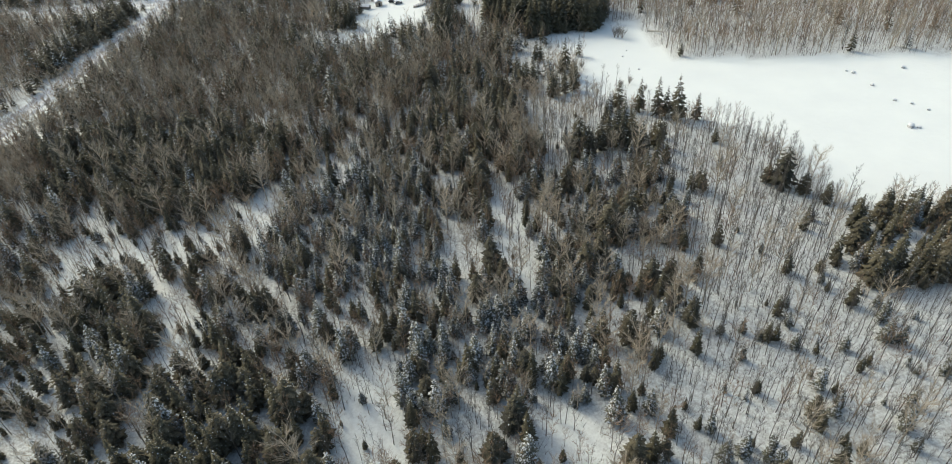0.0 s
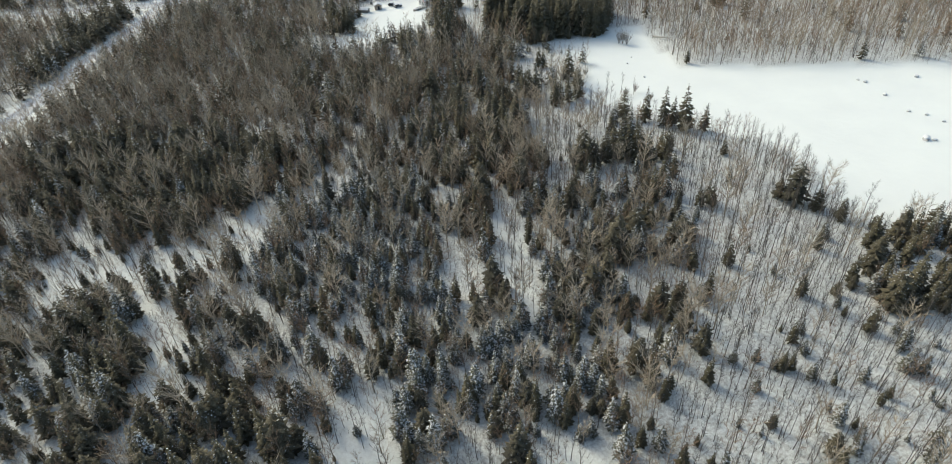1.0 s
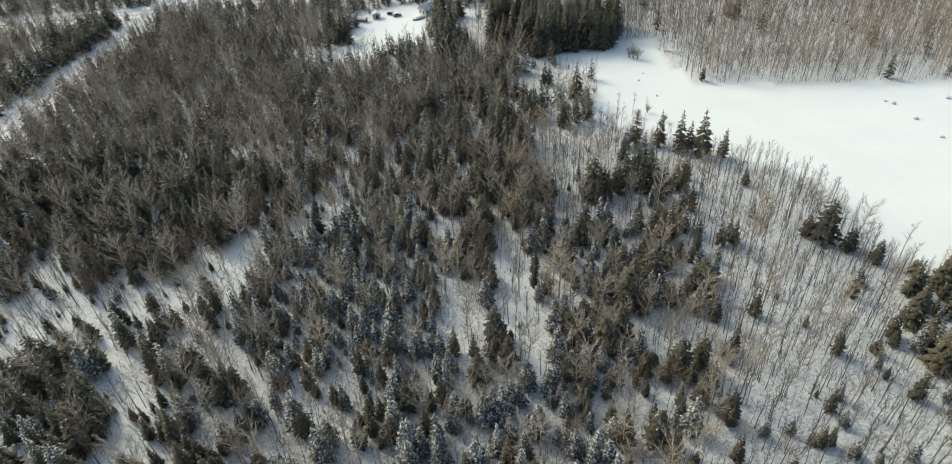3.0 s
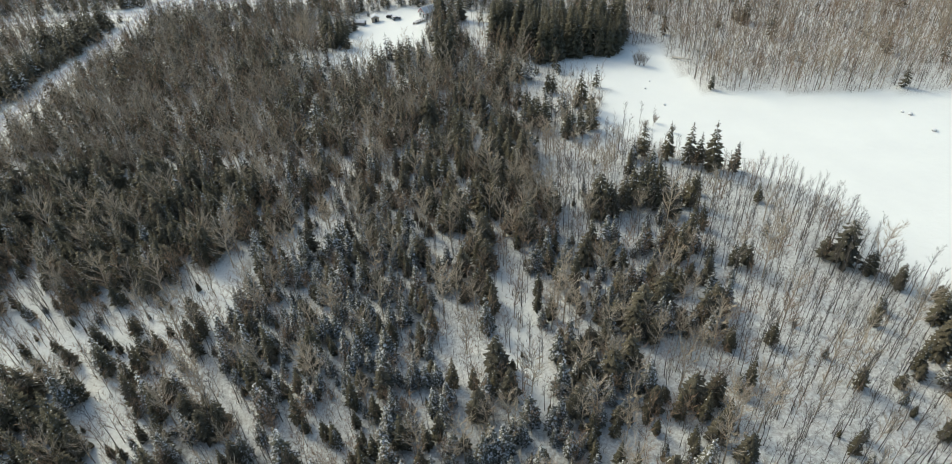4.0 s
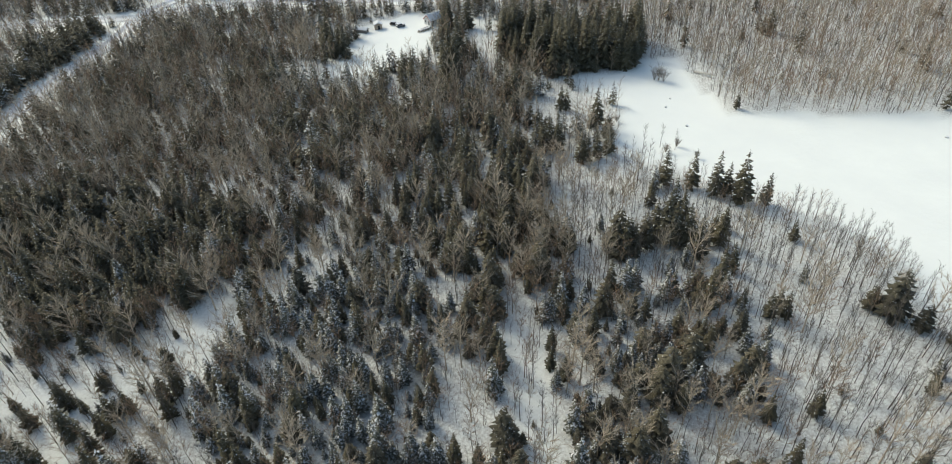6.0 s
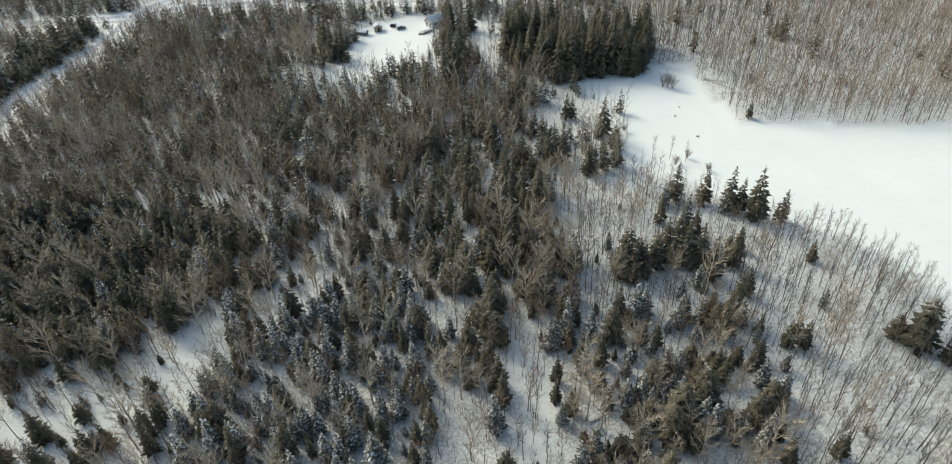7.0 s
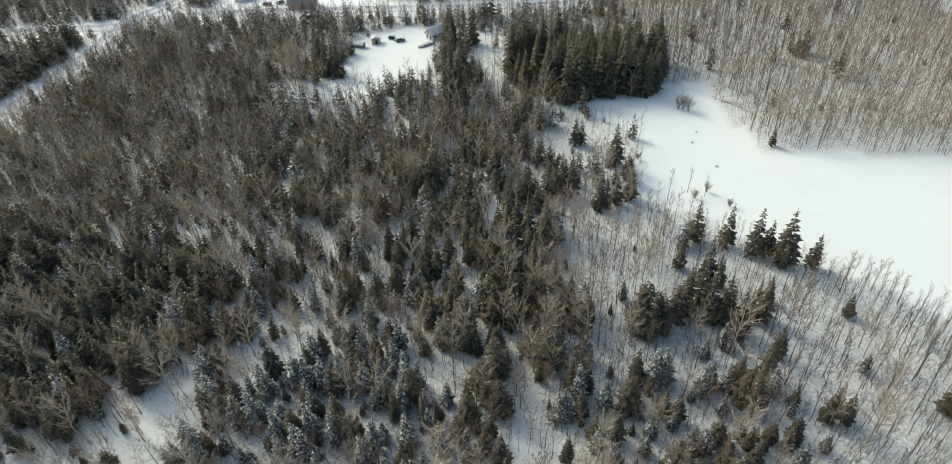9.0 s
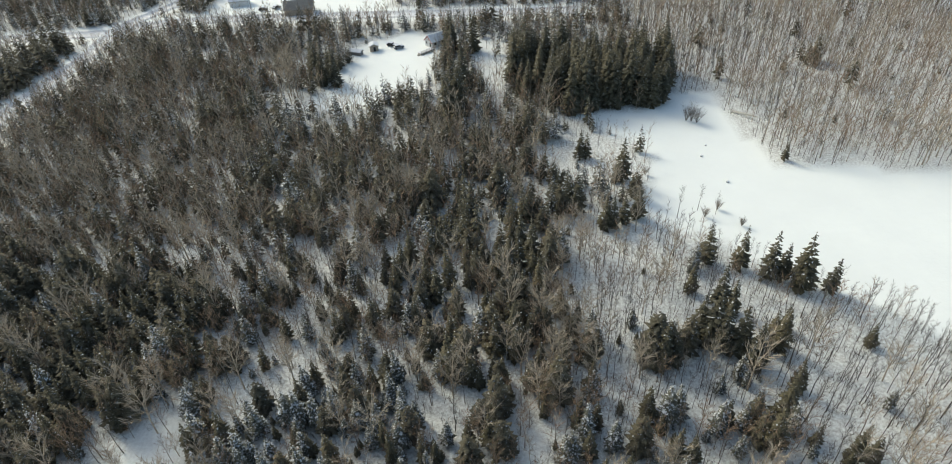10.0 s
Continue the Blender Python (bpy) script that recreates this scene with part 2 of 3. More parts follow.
# stands: corners, then needle trees and bare trees on 100 square metres, their heights, and what grows there
STANDS = [
    ([(-125, 40), (-105, 105), (-75, 95), (-60, 40)], 5.5, 5.0, 9, 10, "dark"),
    ([(-300, 250), (-185, 200), (-180, 350), (-300, 360)], 2.5, 14.0, 10, 12, "brown"),
    ([(-194, 262), (-179, 262), (-174, 345), (-192, 352)], 12.0, 1.0, 12, 10, "dark"),
    ([(-154, 240), (-143, 330), (-71, 320), (-51, 264), (-33, 223), (-60, 196), (-85, 191), (-133, 202)], 5.5, 13.0, 10, 12, "brown"),
    ([(-153, 330), (-92, 324), (-64, 268), (-36, 270), (-17, 264), (-29, 240), (-68, 262), (-127, 264), (-153, 278)], 7.0, 14.0, 10, 11.5, "brown"),
    ([(-154, 258), (-127, 264), (-68, 262), (-50, 241), (-53, 223), (-58, 208), (-76, 207), (-103, 201), (-140, 205)], 7.0, 16.0, 8.5, 11, "birchy"),
    ([(-73, 236), (-61, 242), (-42, 234), (-33, 222), (-42, 217), (-59, 221)], 10.0, 6.0, 10, 11, "dark"),
    ([(-58, 197), (-43, 207), (-18, 206), (-9, 183), (-21, 173), (-44, 168), (-58, 181)], 5.5, 16.0, 9, 11, "mixed"),
    ([(-154, 199), (-113, 206), (-66, 198), (-60, 182), (-66, 160), (-83, 147), (-123, 152)], 12.5, 3.5, 10, 12, "dark"),
    ([(-75, 284), (-56, 276), (-34, 277), (-20, 296), (-12, 280), (-25, 256), (-62, 258)], 7.0, 5.0, 8.5, 9, "mixed"),
    ([(-97, 110), (-90, 122), (-71, 104), (-66, 84), (-82, 90)], 9.0, 4.0, 10, 11, "dark"),
    ([(-61, 82), (-60, 95), (-44, 84), (-33, 75), (-27, 50), (-66, 50), (-72, 75)], 9.5, 4.0, 10, 11, "dark"),
    ([(-62, 159), (-38, 178), (-14, 160), (0, 127), (-9, 103), (-50, 118), (-57, 124)], 12.5, 9.5, 8, 10, "snowy"),
    ([(20, 222), (40, 222), (115, 195), (115, 130), (150, 120), (125, 30), (44, 30), (35, 92), (50, 110), (56, 155), (23, 158), (16, 201)], 0.5, 21.0, 6, 11.5, "poles"),
    ([(44, 100), (75, 110), (92, 95), (80, 30), (40, 30), (30, 80)], 2.6, 19.0, 6.5, 10.5, "poles"),
    ([(-22, 72), (-20, 100), (14, 102), (24, 98), (20, 78), (6, 78)], 11.0, 11.0, 8.5, 10, "snowy"),
    ([(75, 109), (102, 134), (150, 132), (119, 97), (89, 102)], 8.5, 5.0, 10, 9.5, "dark"),
    ([(45, 204), (60, 201), (66, 182), (50, 164), (30, 168), (25, 190)], 0.6, 13.0, 8, 10, "poles"),
    ([(-18, 211), (-15, 233), (-3, 238), (8, 220), (15, 228), (22, 222), (16, 200), (9, 176), (2, 150), (-11, 158)], 8.0, 6.5, 10.5, 11, "dark"),
    ([(16, 206), (40, 207), (40, 188), (24, 184), (14, 190)], 0.3, 17.0, 7, 9.5, "brown"),
    ([(17, 131), (40, 146), (55, 143), (51, 129), (42, 117), (34, 110), (27, 103), (15, 103), (17, 117)], 14.0, 13.0, 7.5, 9.5, "thicket"),
    ([(58, 288), (70, 225), (340, 190), (340, 440), (60, 440), (60, 320)], 0.15, 16.0, 11, 12, "grey"),
    ([(100, 291), (168, 330), (240, 300), (180, 240), (110, 250)], 0.2, 13.0, 11, 12, "brown"),
    ([(7, 316), (11, 285), (24, 274), (54, 277), (61, 284), (63, 305)], 12.0, 0.0, 18, 0, "block"),
    ([(28, 262), (45, 256), (40, 235), (18, 232), (12, 255)], 0.3, 8.0, 8, 6, "mixed"),
]


def on_open(x, y):
    """How open the ground is: the name of the clearing, or nothing."""
    jx, jy = 2.2 * noise.noise(Vector((x * 0.11, y * 0.11, 4))), 2.2 * noise.noise(Vector((x * 0.11, y * 0.11, 9)))
    u, v = x + jx, y + jy
    if inside(x + 0.4 * jx, y + 0.4 * jy, FIELD) or inside(u, v, FAR_FIELD):
        return "field"
    if inside(u, v, YARD) or inside(u, v, TOP_FIELD):
        return "yard"
    if inside(u, v, YARD_BACK):
        return "back"
    if near_line(x, y, ROAD) < 7.0 + jx or near_line(x, y, CROSS_ROAD) < 9.0 + jy:
        return "road"
    for g in GLADES:
        if inside(u, v, g):
            return "glade"
    return ""


def level(x, y):
    """The snow's height with road beds and the open field laid flat."""
    k = min(1.0, max(0.0, (min(near_line(x, y, ROAD), near_line(x, y, CROSS_ROAD)) - 7) / 10))
    return swell(x, y) * k * (0.08 if inside(x, y, FIELD) else 1.0)


def ground_sheet():
    xs = [-3000, -1800, -1000, -600, -420] + list(range(-330, 351, 4)) + [420, 600, 1000, 1800, 3000]
    ys = [-1500, -800, -300, -80] + list(range(20, 481, 4)) + [540, 700, 1000, 1800, 3500]
    nx = len(xs)
    v = [(x, y, level(x, y) if 10 < y < 490 and abs(x) < 360 else 0.0) for y in ys for x in xs]
    f = [(j * nx + i, j * nx + i + 1, (j + 1) * nx + i + 1, (j + 1) * nx + i) for j in range(len(ys) - 1) for i in range(nx - 1)]
    me = bpy.data.meshes.new("ground")
    me.from_pydata(v, [], f)
    me.polygons.foreach_set("use_smooth", [True] * len(f))
    # high values in the woods put the trees' shade into the snow colour
    floor_tone = me.attributes.new("litter", "FLOAT", "POINT")
    floor_tone.data.foreach_set("value", [{"": 0.88 if x < 16 and y > 165 or y > 240 else 0.72, "glade": 0.25, "back": 0.35, "road": 0.1}.get(on_open(x, y), 0.0) if 10 < y < 490 and abs(x) < 360 else 0.5 for x, y, z in v])
    me.materials.append(SNOW)
    return tagged(new("ground", me), "snow-covered ground with twigs and litter under the trees", "ground", kind="structure")


def road_strip(name, line, half, label):
    """A ploughed road: flat packed bed between two low snow banks."""
    pts = []
    for (x1, y1), (x2, y2) in zip(line, line[1:]):
        n = max(1, int(math.hypot(x2 - x1, y2 - y1) / 4))
        pts += [(x1 + (x2 - x1) * i / n, y1 + (y2 - y1) * i / n) for i in range(n)]
    pts.append(line[-1])
    section = [(-half - 1.8, -0.05), (-half - 0.9, 0.45), (-half - 0.1, 0.40), (-half + 0.3, 0.06), (0, 0.10), (half - 0.3, 0.06), (half + 0.1, 0.40), (half + 0.9, 0.45), (half + 1.8, -0.05)]
    v, f = [], []
    for i, (x, y) in enumerate(pts):
        a, b = pts[max(0, i - 1)], pts[min(len(pts) - 1, i + 1)]
        d = Vector((b[0] - a[0], b[1] - a[1])).normalized()
        for o, z in section:
            o2 = o + 0.25 * noise.noise(Vector((x * 0.2, y * 0.2, o)))
            v.append((x + d.y * o2, y - d.x * o2, z + (0.15 * noise.noise(Vector((x * 0.3, y * 0.3, o))) if z > 0.3 else 0)))
    m = len(section)
    f = [(i * m + j, (i + 1) * m + j, (i + 1) * m + j + 1, i * m + j + 1) for i in range(len(pts) - 1) for j in range(m - 1)]
    me = bpy.data.meshes.new(name)
    me.from_pydata(v, [], f)
    me.polygons.foreach_set("use_smooth", [True] * len(f))
    me.materials.append(ROAD_SNOW)
    return tagged(new(name, me), label, "road", kind="structure")


ground_sheet()
road_strip("road", ROAD, 2.6, "snow-covered forest road between low ploughed banks")
road_strip("cross_road", CROSS_ROAD, 3.0, "packed snow lane running past the farmyard")


# ---- planting ----
rng = random.Random(7)
KINDS = {
    "spruce_tree": dict(make=lambda r, h, c: conifer(r, h, h * 0.20, 12 if c else 18, 8 if c else 12, 0.06), tall=10, mats=(BARK_DARK, [NEEDLE, SNOW_LUMP]), label="dark green spruce tree standing in snow", cat="spruce"),
    "tall_spruce_tree": dict(make=lambda r, h, c: conifer(r, h, h * 0.19, 28, 12, 0.04, 0.42, 0.75, 0.04), tall=18, mats=(BARK_DARK, [NEEDLE, SNOW_LUMP]), label="tall old dark spruce tree with boughs down to the snow", cat="spruce"),
    "fir_tree": dict(make=lambda r, h, c: conifer(r, h, h * 0.22, 11 if c else 16, 8 if c else 12, 0.1 if c else 0.35, 0.42, 0.8), tall=8, mats=(BARK_DARK, [NEEDLE_BLUE, SNOW_LUMP]), label="young fir tree with snow on its boughs", cat="fir"),
    "cedar_tree": dict(make=lambda r, h, c: conifer(r, h, h * 0.25, 11 if c else 17, 9 if c else 14, 0.05, 0.5, 0.5, 0.14), tall=9, mats=(BARK_DARK, [NEEDLE_BROWN, SNOW_LUMP]), label="olive brown cedar tree with a rounded shaggy crown", cat="cedar"),
    "pole_tree": dict(make=lambda r, h, c: bare_tree(r, h, h * 0.17, 7 if c else 11, 6, 0.42, 0.035, 0.0070 if c else 0.0072, 0.034 if c else 0.022, c, (1.1, 2.6)), tall=11, mats=(BARK_MID, [BARK_MID]), label="slender leafless grey hardwood with a narrow crown", cat="bare tree"),
    "birch_tree": dict(make=lambda r, h, c: bare_tree(r, h, h * 0.32, 9 if c else 14, 8 if c else 13, 0.28, 0.06, 0.012, 0.044 if c else 0.032, c, (0.6, 1.6), 0.6), tall=10, mats=(BARK_PALE, [BARK_PALE]), label="leafless pale birch with a spreading crown", cat="birch"),
    "maple_tree": dict(make=lambda r, h, c: bare_tree(r, h, h * 0.26, 7 if c else 12, 7 if c else 6, 0.30, 0.05, 0.0075, 0.045 if c else 0.034, c, (0.6, 1.9)), tall=11, mats=(BARK_GREY, [BARK_BROWN]), label="leafless maple with a haze of reddish twigs", cat="maple"),
}
VARIANTS = 5
for kind in KINDS.values():
    kind["forms"] = [kind["make"](rng, kind["tall"] * rng.uniform(0.92, 1.08), False) for i in range(VARIANTS)]
    kind["light"] = [kind["make"](rng, kind["tall"] * rng.uniform(0.92, 1.08), True) for i in range(VARIANTS)]
    kind["at"] = []


def plant(kind, x, y, height, first=False):
    """One more tree of a kind; first: it stands out and is set as a tree of its own."""
    s = height / KINDS[kind]["tall"]
    KINDS[kind]["at"].append((x, y, s * rng.uniform(0.85, 1.12), s, rng.random() * 6.28, rng.randrange(VARIANTS), rng.uniform(-0.04, 0.04), rng.uniform(-0.04, 0.04), first))


MIXES = {
    "dark": (("spruce_tree", 0.6, "cedar_tree", 0.3, "fir_tree", 0.1), ("maple_tree", 0.58, "birch_tree", 0.17, "pole_tree", 0.25)),
    "snowy": (("fir_tree", 0.65, "spruce_tree", 0.25, "cedar_tree", 0.1), ("birch_tree", 0.15, "maple_tree", 0.5, "pole_tree", 0.35)),
    "brown": (("spruce_tree", 0.5, "cedar_tree", 0.4, "fir_tree", 0.1), ("maple_tree", 0.55, "birch_tree", 0.2, "pole_tree", 0.25)),
    "poles": (("fir_tree", 0.6, "spruce_tree", 0.3, "cedar_tree", 0.1), ("pole_tree", 0.86, "maple_tree", 0.1, "birch_tree", 0.04)),
    "grey": (("spruce_tree", 0.6, "fir_tree", 0.2, "cedar_tree", 0.2), ("pole_tree", 0.65, "maple_tree", 0.25, "birch_tree", 0.1)),
    "birchy": (("spruce_tree", 0.5, "cedar_tree", 0.4, "fir_tree", 0.1), ("maple_tree", 0.62, "birch_tree", 0.3, "pole_tree", 0.08)),
    "thicket": (("cedar_tree", 0.45, "fir_tree", 0.4, "spruce_tree", 0.15), ("maple_tree", 0.4, "birch_tree", 0.2, "pole_tree", 0.4)),
    "mixed": (("spruce_tree", 0.45, "fir_tree", 0.35, "cedar_tree", 0.2), ("maple_tree", 0.45, "birch_tree", 0.08, "pole_tree", 0.47)),
    "block": (("tall_spruce_tree", 1.0, "fir_tree", 0.0, "cedar_tree", 0.0), ("pole_tree", 1.0, "maple_tree", 0.0, "birch_tree", 0.0)),
}


def pick(mix):
    q = rng.random()
    for name, share in zip(mix[::2], mix[1::2]):
        q -= share
        if q <= 0:
            return name
    return mix[0]


BRUSH_AT = []
CELL = 2.5
for gy in range(int((440 - 45) / CELL)):
    for gx in range(int(640 / CELL)):
        x, y = -310 + (gx + rng.random()) * CELL, 45 + (gy + rng.random()) * CELL
        if not -104 - 0.60 * (y - 71) < x < 87 + 0.64 * (y - 60):
            continue
        spot = on_open(x, y)
        needle, bare, hn, hb, sort = 5.8, 13.0, 9.0, 11.0, "mixed"
        u, v = x + 3 * noise.noise(Vector((x * 0.08, y * 0.08, 1))), y + 3 * noise.noise(Vector((x * 0.08, y * 0.08, 2)))
        if x < 18 and 160 < y < 270:
            needle, bare, sort = 6.0, 16.0, "birchy"
        for st in STANDS:
            if inside(u, v, st[0]):
                needle, bare, hn, hb, sort = st[1:]
        if sort == "grey" and noise.noise(Vector((x * 0.035, y * 0.05, 31))) > 0.02:
            sort = "brown"
        if spot in ("field", "yard", "road"):
            continue
        if spot == "glade":
            needle, bare, hn = (0.3, 3.5, 4.0) if math.hypot(x + 62, y - 149) < 9 else (0.8, 9.0, 4.0) if x > -30 else (2.8, 9.5, 6.0)
        if spot == "back":
            needle, bare = 0.2, 4.0
        clump = 1.0 + (0.8 if sort in ("mixed", "brown") else 0.4) * noise.noise(Vector((x * 0.09, y * 0.09, 20)))
        per = CELL * CELL / 100
        if rng.random() < needle * per * max(0.2, clump):
            plant(pick(MIXES[sort][0]), x, y, hn * rng.choice((0.4, 0.55, 0.7, 0.85, 0.95, 1.1)) * rng.uniform(0.9, 1.1))
        x2, y2 = x + rng.uniform(-1, 1), y + rng.uniform(-1, 1)
        if x > 40 and 130 < y < 235:
            hb *= min(1.0, 0.74 + 0.025 * near_line(x, y, FIELD))
        if rng.random() < bare * per * max(0.4, 1.7 - 0.7 * clump):
            bare_kind = pick(MIXES[sort][1])
            plant(bare_kind, x2, y2, hb * (1.2 if bare_kind == "birch_tree" else 1.0) * rng.choice((0.55, 0.7, 0.82, 0.92, 1.02)) * rng.uniform(0.9, 1.1))
        for i in range(1 if spot or y > 205 and x < 60 else 2 if y > 205 else 3):
            if rng.random() < 0.5:
                BRUSH_AT.append((x + rng.uniform(-1.3, 1.3), y + rng.uniform(-1.3, 1.3), rng.choice((0.6, 0.9, 1.4, 2.0, 2.6))))

# trees that stand out: place and height
SPRUCES = [(49, 198, 12), (56, 196, 13), (61, 192, 14), (64, 192, 11), (67, 189, 15), (73, 188, 10), (48, 184, 13), (50, 182, 11), (59, 177, 8), (74, 172, 7), (62, 150, 7), (37, 216, 11),
           (30, 212, 11), (33, 214, 10), (28, 212, 11), (36, 234, 14), (22, 219, 13), (17, 223, 12), (20, 221, 11), (26, 246, 10), (28, 246, 9), (83, 241, 7)]
OLD_SPRUCES = [(-75, 270, 17), (-77.5, 271, 14), (-72.5, 271, 13), (-63, 306, 18), (-65, 308, 16), (-59, 308, 13), (-56, 302, 14), (-61, 303, 15), (-12, 278, 23), (-13.5, 273, 20), (-10, 275, 21), (-9, 294, 20), (-6, 330, 16), (-14, 331, 15), (-16, 337, 15), (9, 300, 21), (14, 306, 22), (20, 304, 20), (27, 308, 23)]
FAR_SPRUCES = [(11, 256, 14), (8, 258, 12), (119, 308, 12), (115, 306, 10), (105, 301, 7), (-21, 272, 11), (-2, 242, 9)]
CLUMP = [(32, 168, 13), (30, 170, 10), (35, 169, 10), (41, 175, 13), (43, 174, 15), (45, 172, 15), (48, 171, 14), (50, 168, 12), (56, 172, 12), (55, 174, 10), (51, 156, 13), (47, 150, 12), (56, 162, 9), (59, 147, 8), (62, 147, 8), (58, 60, 8)]
CEDARS = [(36, 131, 8), (46, 129, 9), (31, 126, 10), (49, 131, 10), (38, 133, 11), (84, 146, 13), (88, 142, 7), (92, 137, 7), (2, 118, 11), (4, 111, 9), (11, 161, 12), (12, 162, 9), (24, 114, 10), (28, 117, 10), (33, 129, 12), (31, 170, 13), (34, 171, 10), (38, 172, 10)]
BIRCHES = [(-8, 162, 12), (-71, 295, 19), (-68, 293, 18), (-74, 299, 15), (34, 121, 11), (39, 122, 10), (41, 119, 10), (45, 120, 9), (-6, 136, 12), (-4, 123, 12), (-49, 165, 14), (-41, 169, 9)]
EDGE_TREES = [(127, 243, 10), (76, 180, 12), (79, 178, 11), (88, 168, 11), (90, 164, 11), (83, 162, 10), (81, 166, 10), (99, 139, 11), (93, 150, 11), (47, 216, 10), (53, 219, 8), (57, 217, 7), (43, 233, 7)]
for kind, spots in (("spruce_tree", SPRUCES), ("tall_spruce_tree", OLD_SPRUCES), ("spruce_tree", FAR_SPRUCES), ("spruce_tree", CLUMP), ("cedar_tree", CEDARS), ("birch_tree", BIRCHES), ("pole_tree", EDGE_TREES)):
    for x, y, h in spots:
        plant(kind, x, y, h, True)

# the spreading birches stand clear of needle trees, and the spruces at the field's edge of bare ones
def thin_out(kinds, spots, room):
    for kind in kinds:
        KINDS[kind]["at"] = [p for p in KINDS[kind]["at"] if p[8] or all(math.hypot(p[0] - x, p[1] - y + room * 0.5) > room for x, y, h in spots)]


thin_out(("spruce_tree", "fir_tree", "cedar_tree"), BIRCHES, 6.0)
thin_out(("pole_tree", "maple_tree", "birch_tree"), SPRUCES + OLD_SPRUCES, 3.0)
thin_out(("spruce_tree", "fir_tree", "cedar_tree", "pole_tree", "maple_tree"), [(44, 136, 0), (47, 137, 0), (81, 266, 0), (78, 269, 0), (83, 263, 0), (80, 262, 0), (20, 131, 0)], 3.4)
OWN = 260


def joined(name, forms, spots, mats, label, cat):
    """Many trees in one mesh."""
    vs, fs, ms, n = [], [], [], 0
    for x, y, s, h, a, i, lx, ly, first in spots:
        c, q = math.cos(a), math.sin(a)
        m = np.array([[c * s, -q * s, lx * h], [q * s, c * s, ly * h], [0, 0, h]], np.float32)
        for v, f, mi in forms[i] if isinstance(forms[i], list) else [forms[i]]:
            vs.append(v @ m.T + np.array([x, y, level(x, y)], np.float32))
            fs.append(f + n)
            ms.append(mi)
            n += len(v)
    if vs:
        tagged(new(name, mesh_from(name, (np.concatenate(vs), np.concatenate(fs), np.concatenate(ms)), mats)), label, cat, kind="stuff")


def set_out(name, kind):
    spots = sorted(kind["at"], key=lambda p: (not p[8], math.hypot(p[0] - 8, (p[1] - 150) * 0.8)))
    bark, leaf = kind["mats"]
    roots = []
    for i, (trunk, crown) in enumerate(kind["forms"]):
        root = new(name)
        tagged(root, kind["label"], kind["cat"], kind["label"].split(" with ")[0].split(" standing")[0] + "s")
        part("trunk", trunk, bark, root)
        part("crown", crown, leaf, root)
        roots.append(root)
    used = set()
    for x, y, s, h, a, i, lx, ly, first in spots[:OWN]:
        m = Matrix.Translation((x, y, level(x, y))) @ Euler((-ly, lx, a)).to_matrix().to_4x4() @ Matrix.Diagonal((s, s, h, 1))
        if i in used:
            t = copy_thing(roots[i], m)
            t.matrix_basis = m
        else:
            used.add(i)
            roots[i].matrix_basis = m
    for title, forms, rest in (("_woods", "forms", [p for p in spots[OWN:] if p[1] < 205]), ("_woods_beyond", "light", [p for p in spots[OWN:] if p[1] >= 205])):
        both = [[trunk, (crown[0], crown[1], crown[2] + 1)] for trunk, crown in kind[forms]]
        joined(name.replace("_tree", title), both, rest, [bark] + leaf, "woods of many trees, each a " + kind["label"], kind["cat"] + " woods")


for name, kind in KINDS.items():
    set_out(name, kind)
sprigs = [brush(rng, 1.4, 4) for i in range(6)]
joined("brush", sprigs, [(x, y, s, s, rng.random() * 6, rng.randrange(6), 0, 0, False) for x, y, s in BRUSH_AT], [BARK_GREY], "thin leafless brush and saplings poking out of the snow", "brush")


# ---- the farmyard and small things ----
BOARD = plain("tan_board_wall", (0.36, 0.30, 0.23), (0.48, 0.41, 0.33), 2.0)
GREY_WOOD = plain("weathered_wood", (0.20, 0.185, 0.165), (0.32, 0.295, 0.265), 2.0)
RED_PAINT = plain("red_painted_board", (0.30, 0.05, 0.045), (0.42, 0.085, 0.07), 2.0)
WHITE_WALL = plain("white_painted_wall", (0.66, 0.66, 0.64), (0.78, 0.78, 0.76), 2.0)
ROOF_GREY = plain("grey_shingle_roof", (0.20, 0.185, 0.165), (0.30, 0.28, 0.25), 2.5)
CAR_DARK = plain("dark_car_paint", (0.03, 0.032, 0.036), (0.05, 0.052, 0.058), 3.0, 0.35, 0)
CAR_GREY = plain("grey_car_paint", (0.16, 0.17, 0.18), (0.22, 0.23, 0.24), 3.0, 0.35, 0)
DARK_GLASS = plain("dark_window_glass", (0.015, 0.018, 0.02), (0.03, 0.034, 0.038), 1.0, 0.1, 0)
RUBBER = plain("black_rubber", (0.02, 0.02, 0.02), (0.035, 0.035, 0.035), 4.0, 0.8)
DEADWOOD = plain("bleached_dead_wood", (0.50, 0.46, 0.40), (0.66, 0.62, 0.55), 2.0)
STONE = plain("frosted_grey_stone", (0.36, 0.355, 0.345), (0.55, 0.54, 0.53), 1.5)


def soup_box(lo, hi, bevel=0.04):
    """A box with bevelled edges."""
    bm = bmesh.new()
    bmesh.ops.create_cube(bm, size=1, matrix=Matrix.Translation([(a + b) / 2 for a, b in zip(lo, hi)]) @ Matrix.Diagonal((*[b - a for a, b in zip(lo, hi)], 1)))
    bmesh.ops.bevel(bm, geom=bm.edges[:], offset=bevel, segments=1, affect="EDGES")
    return bm


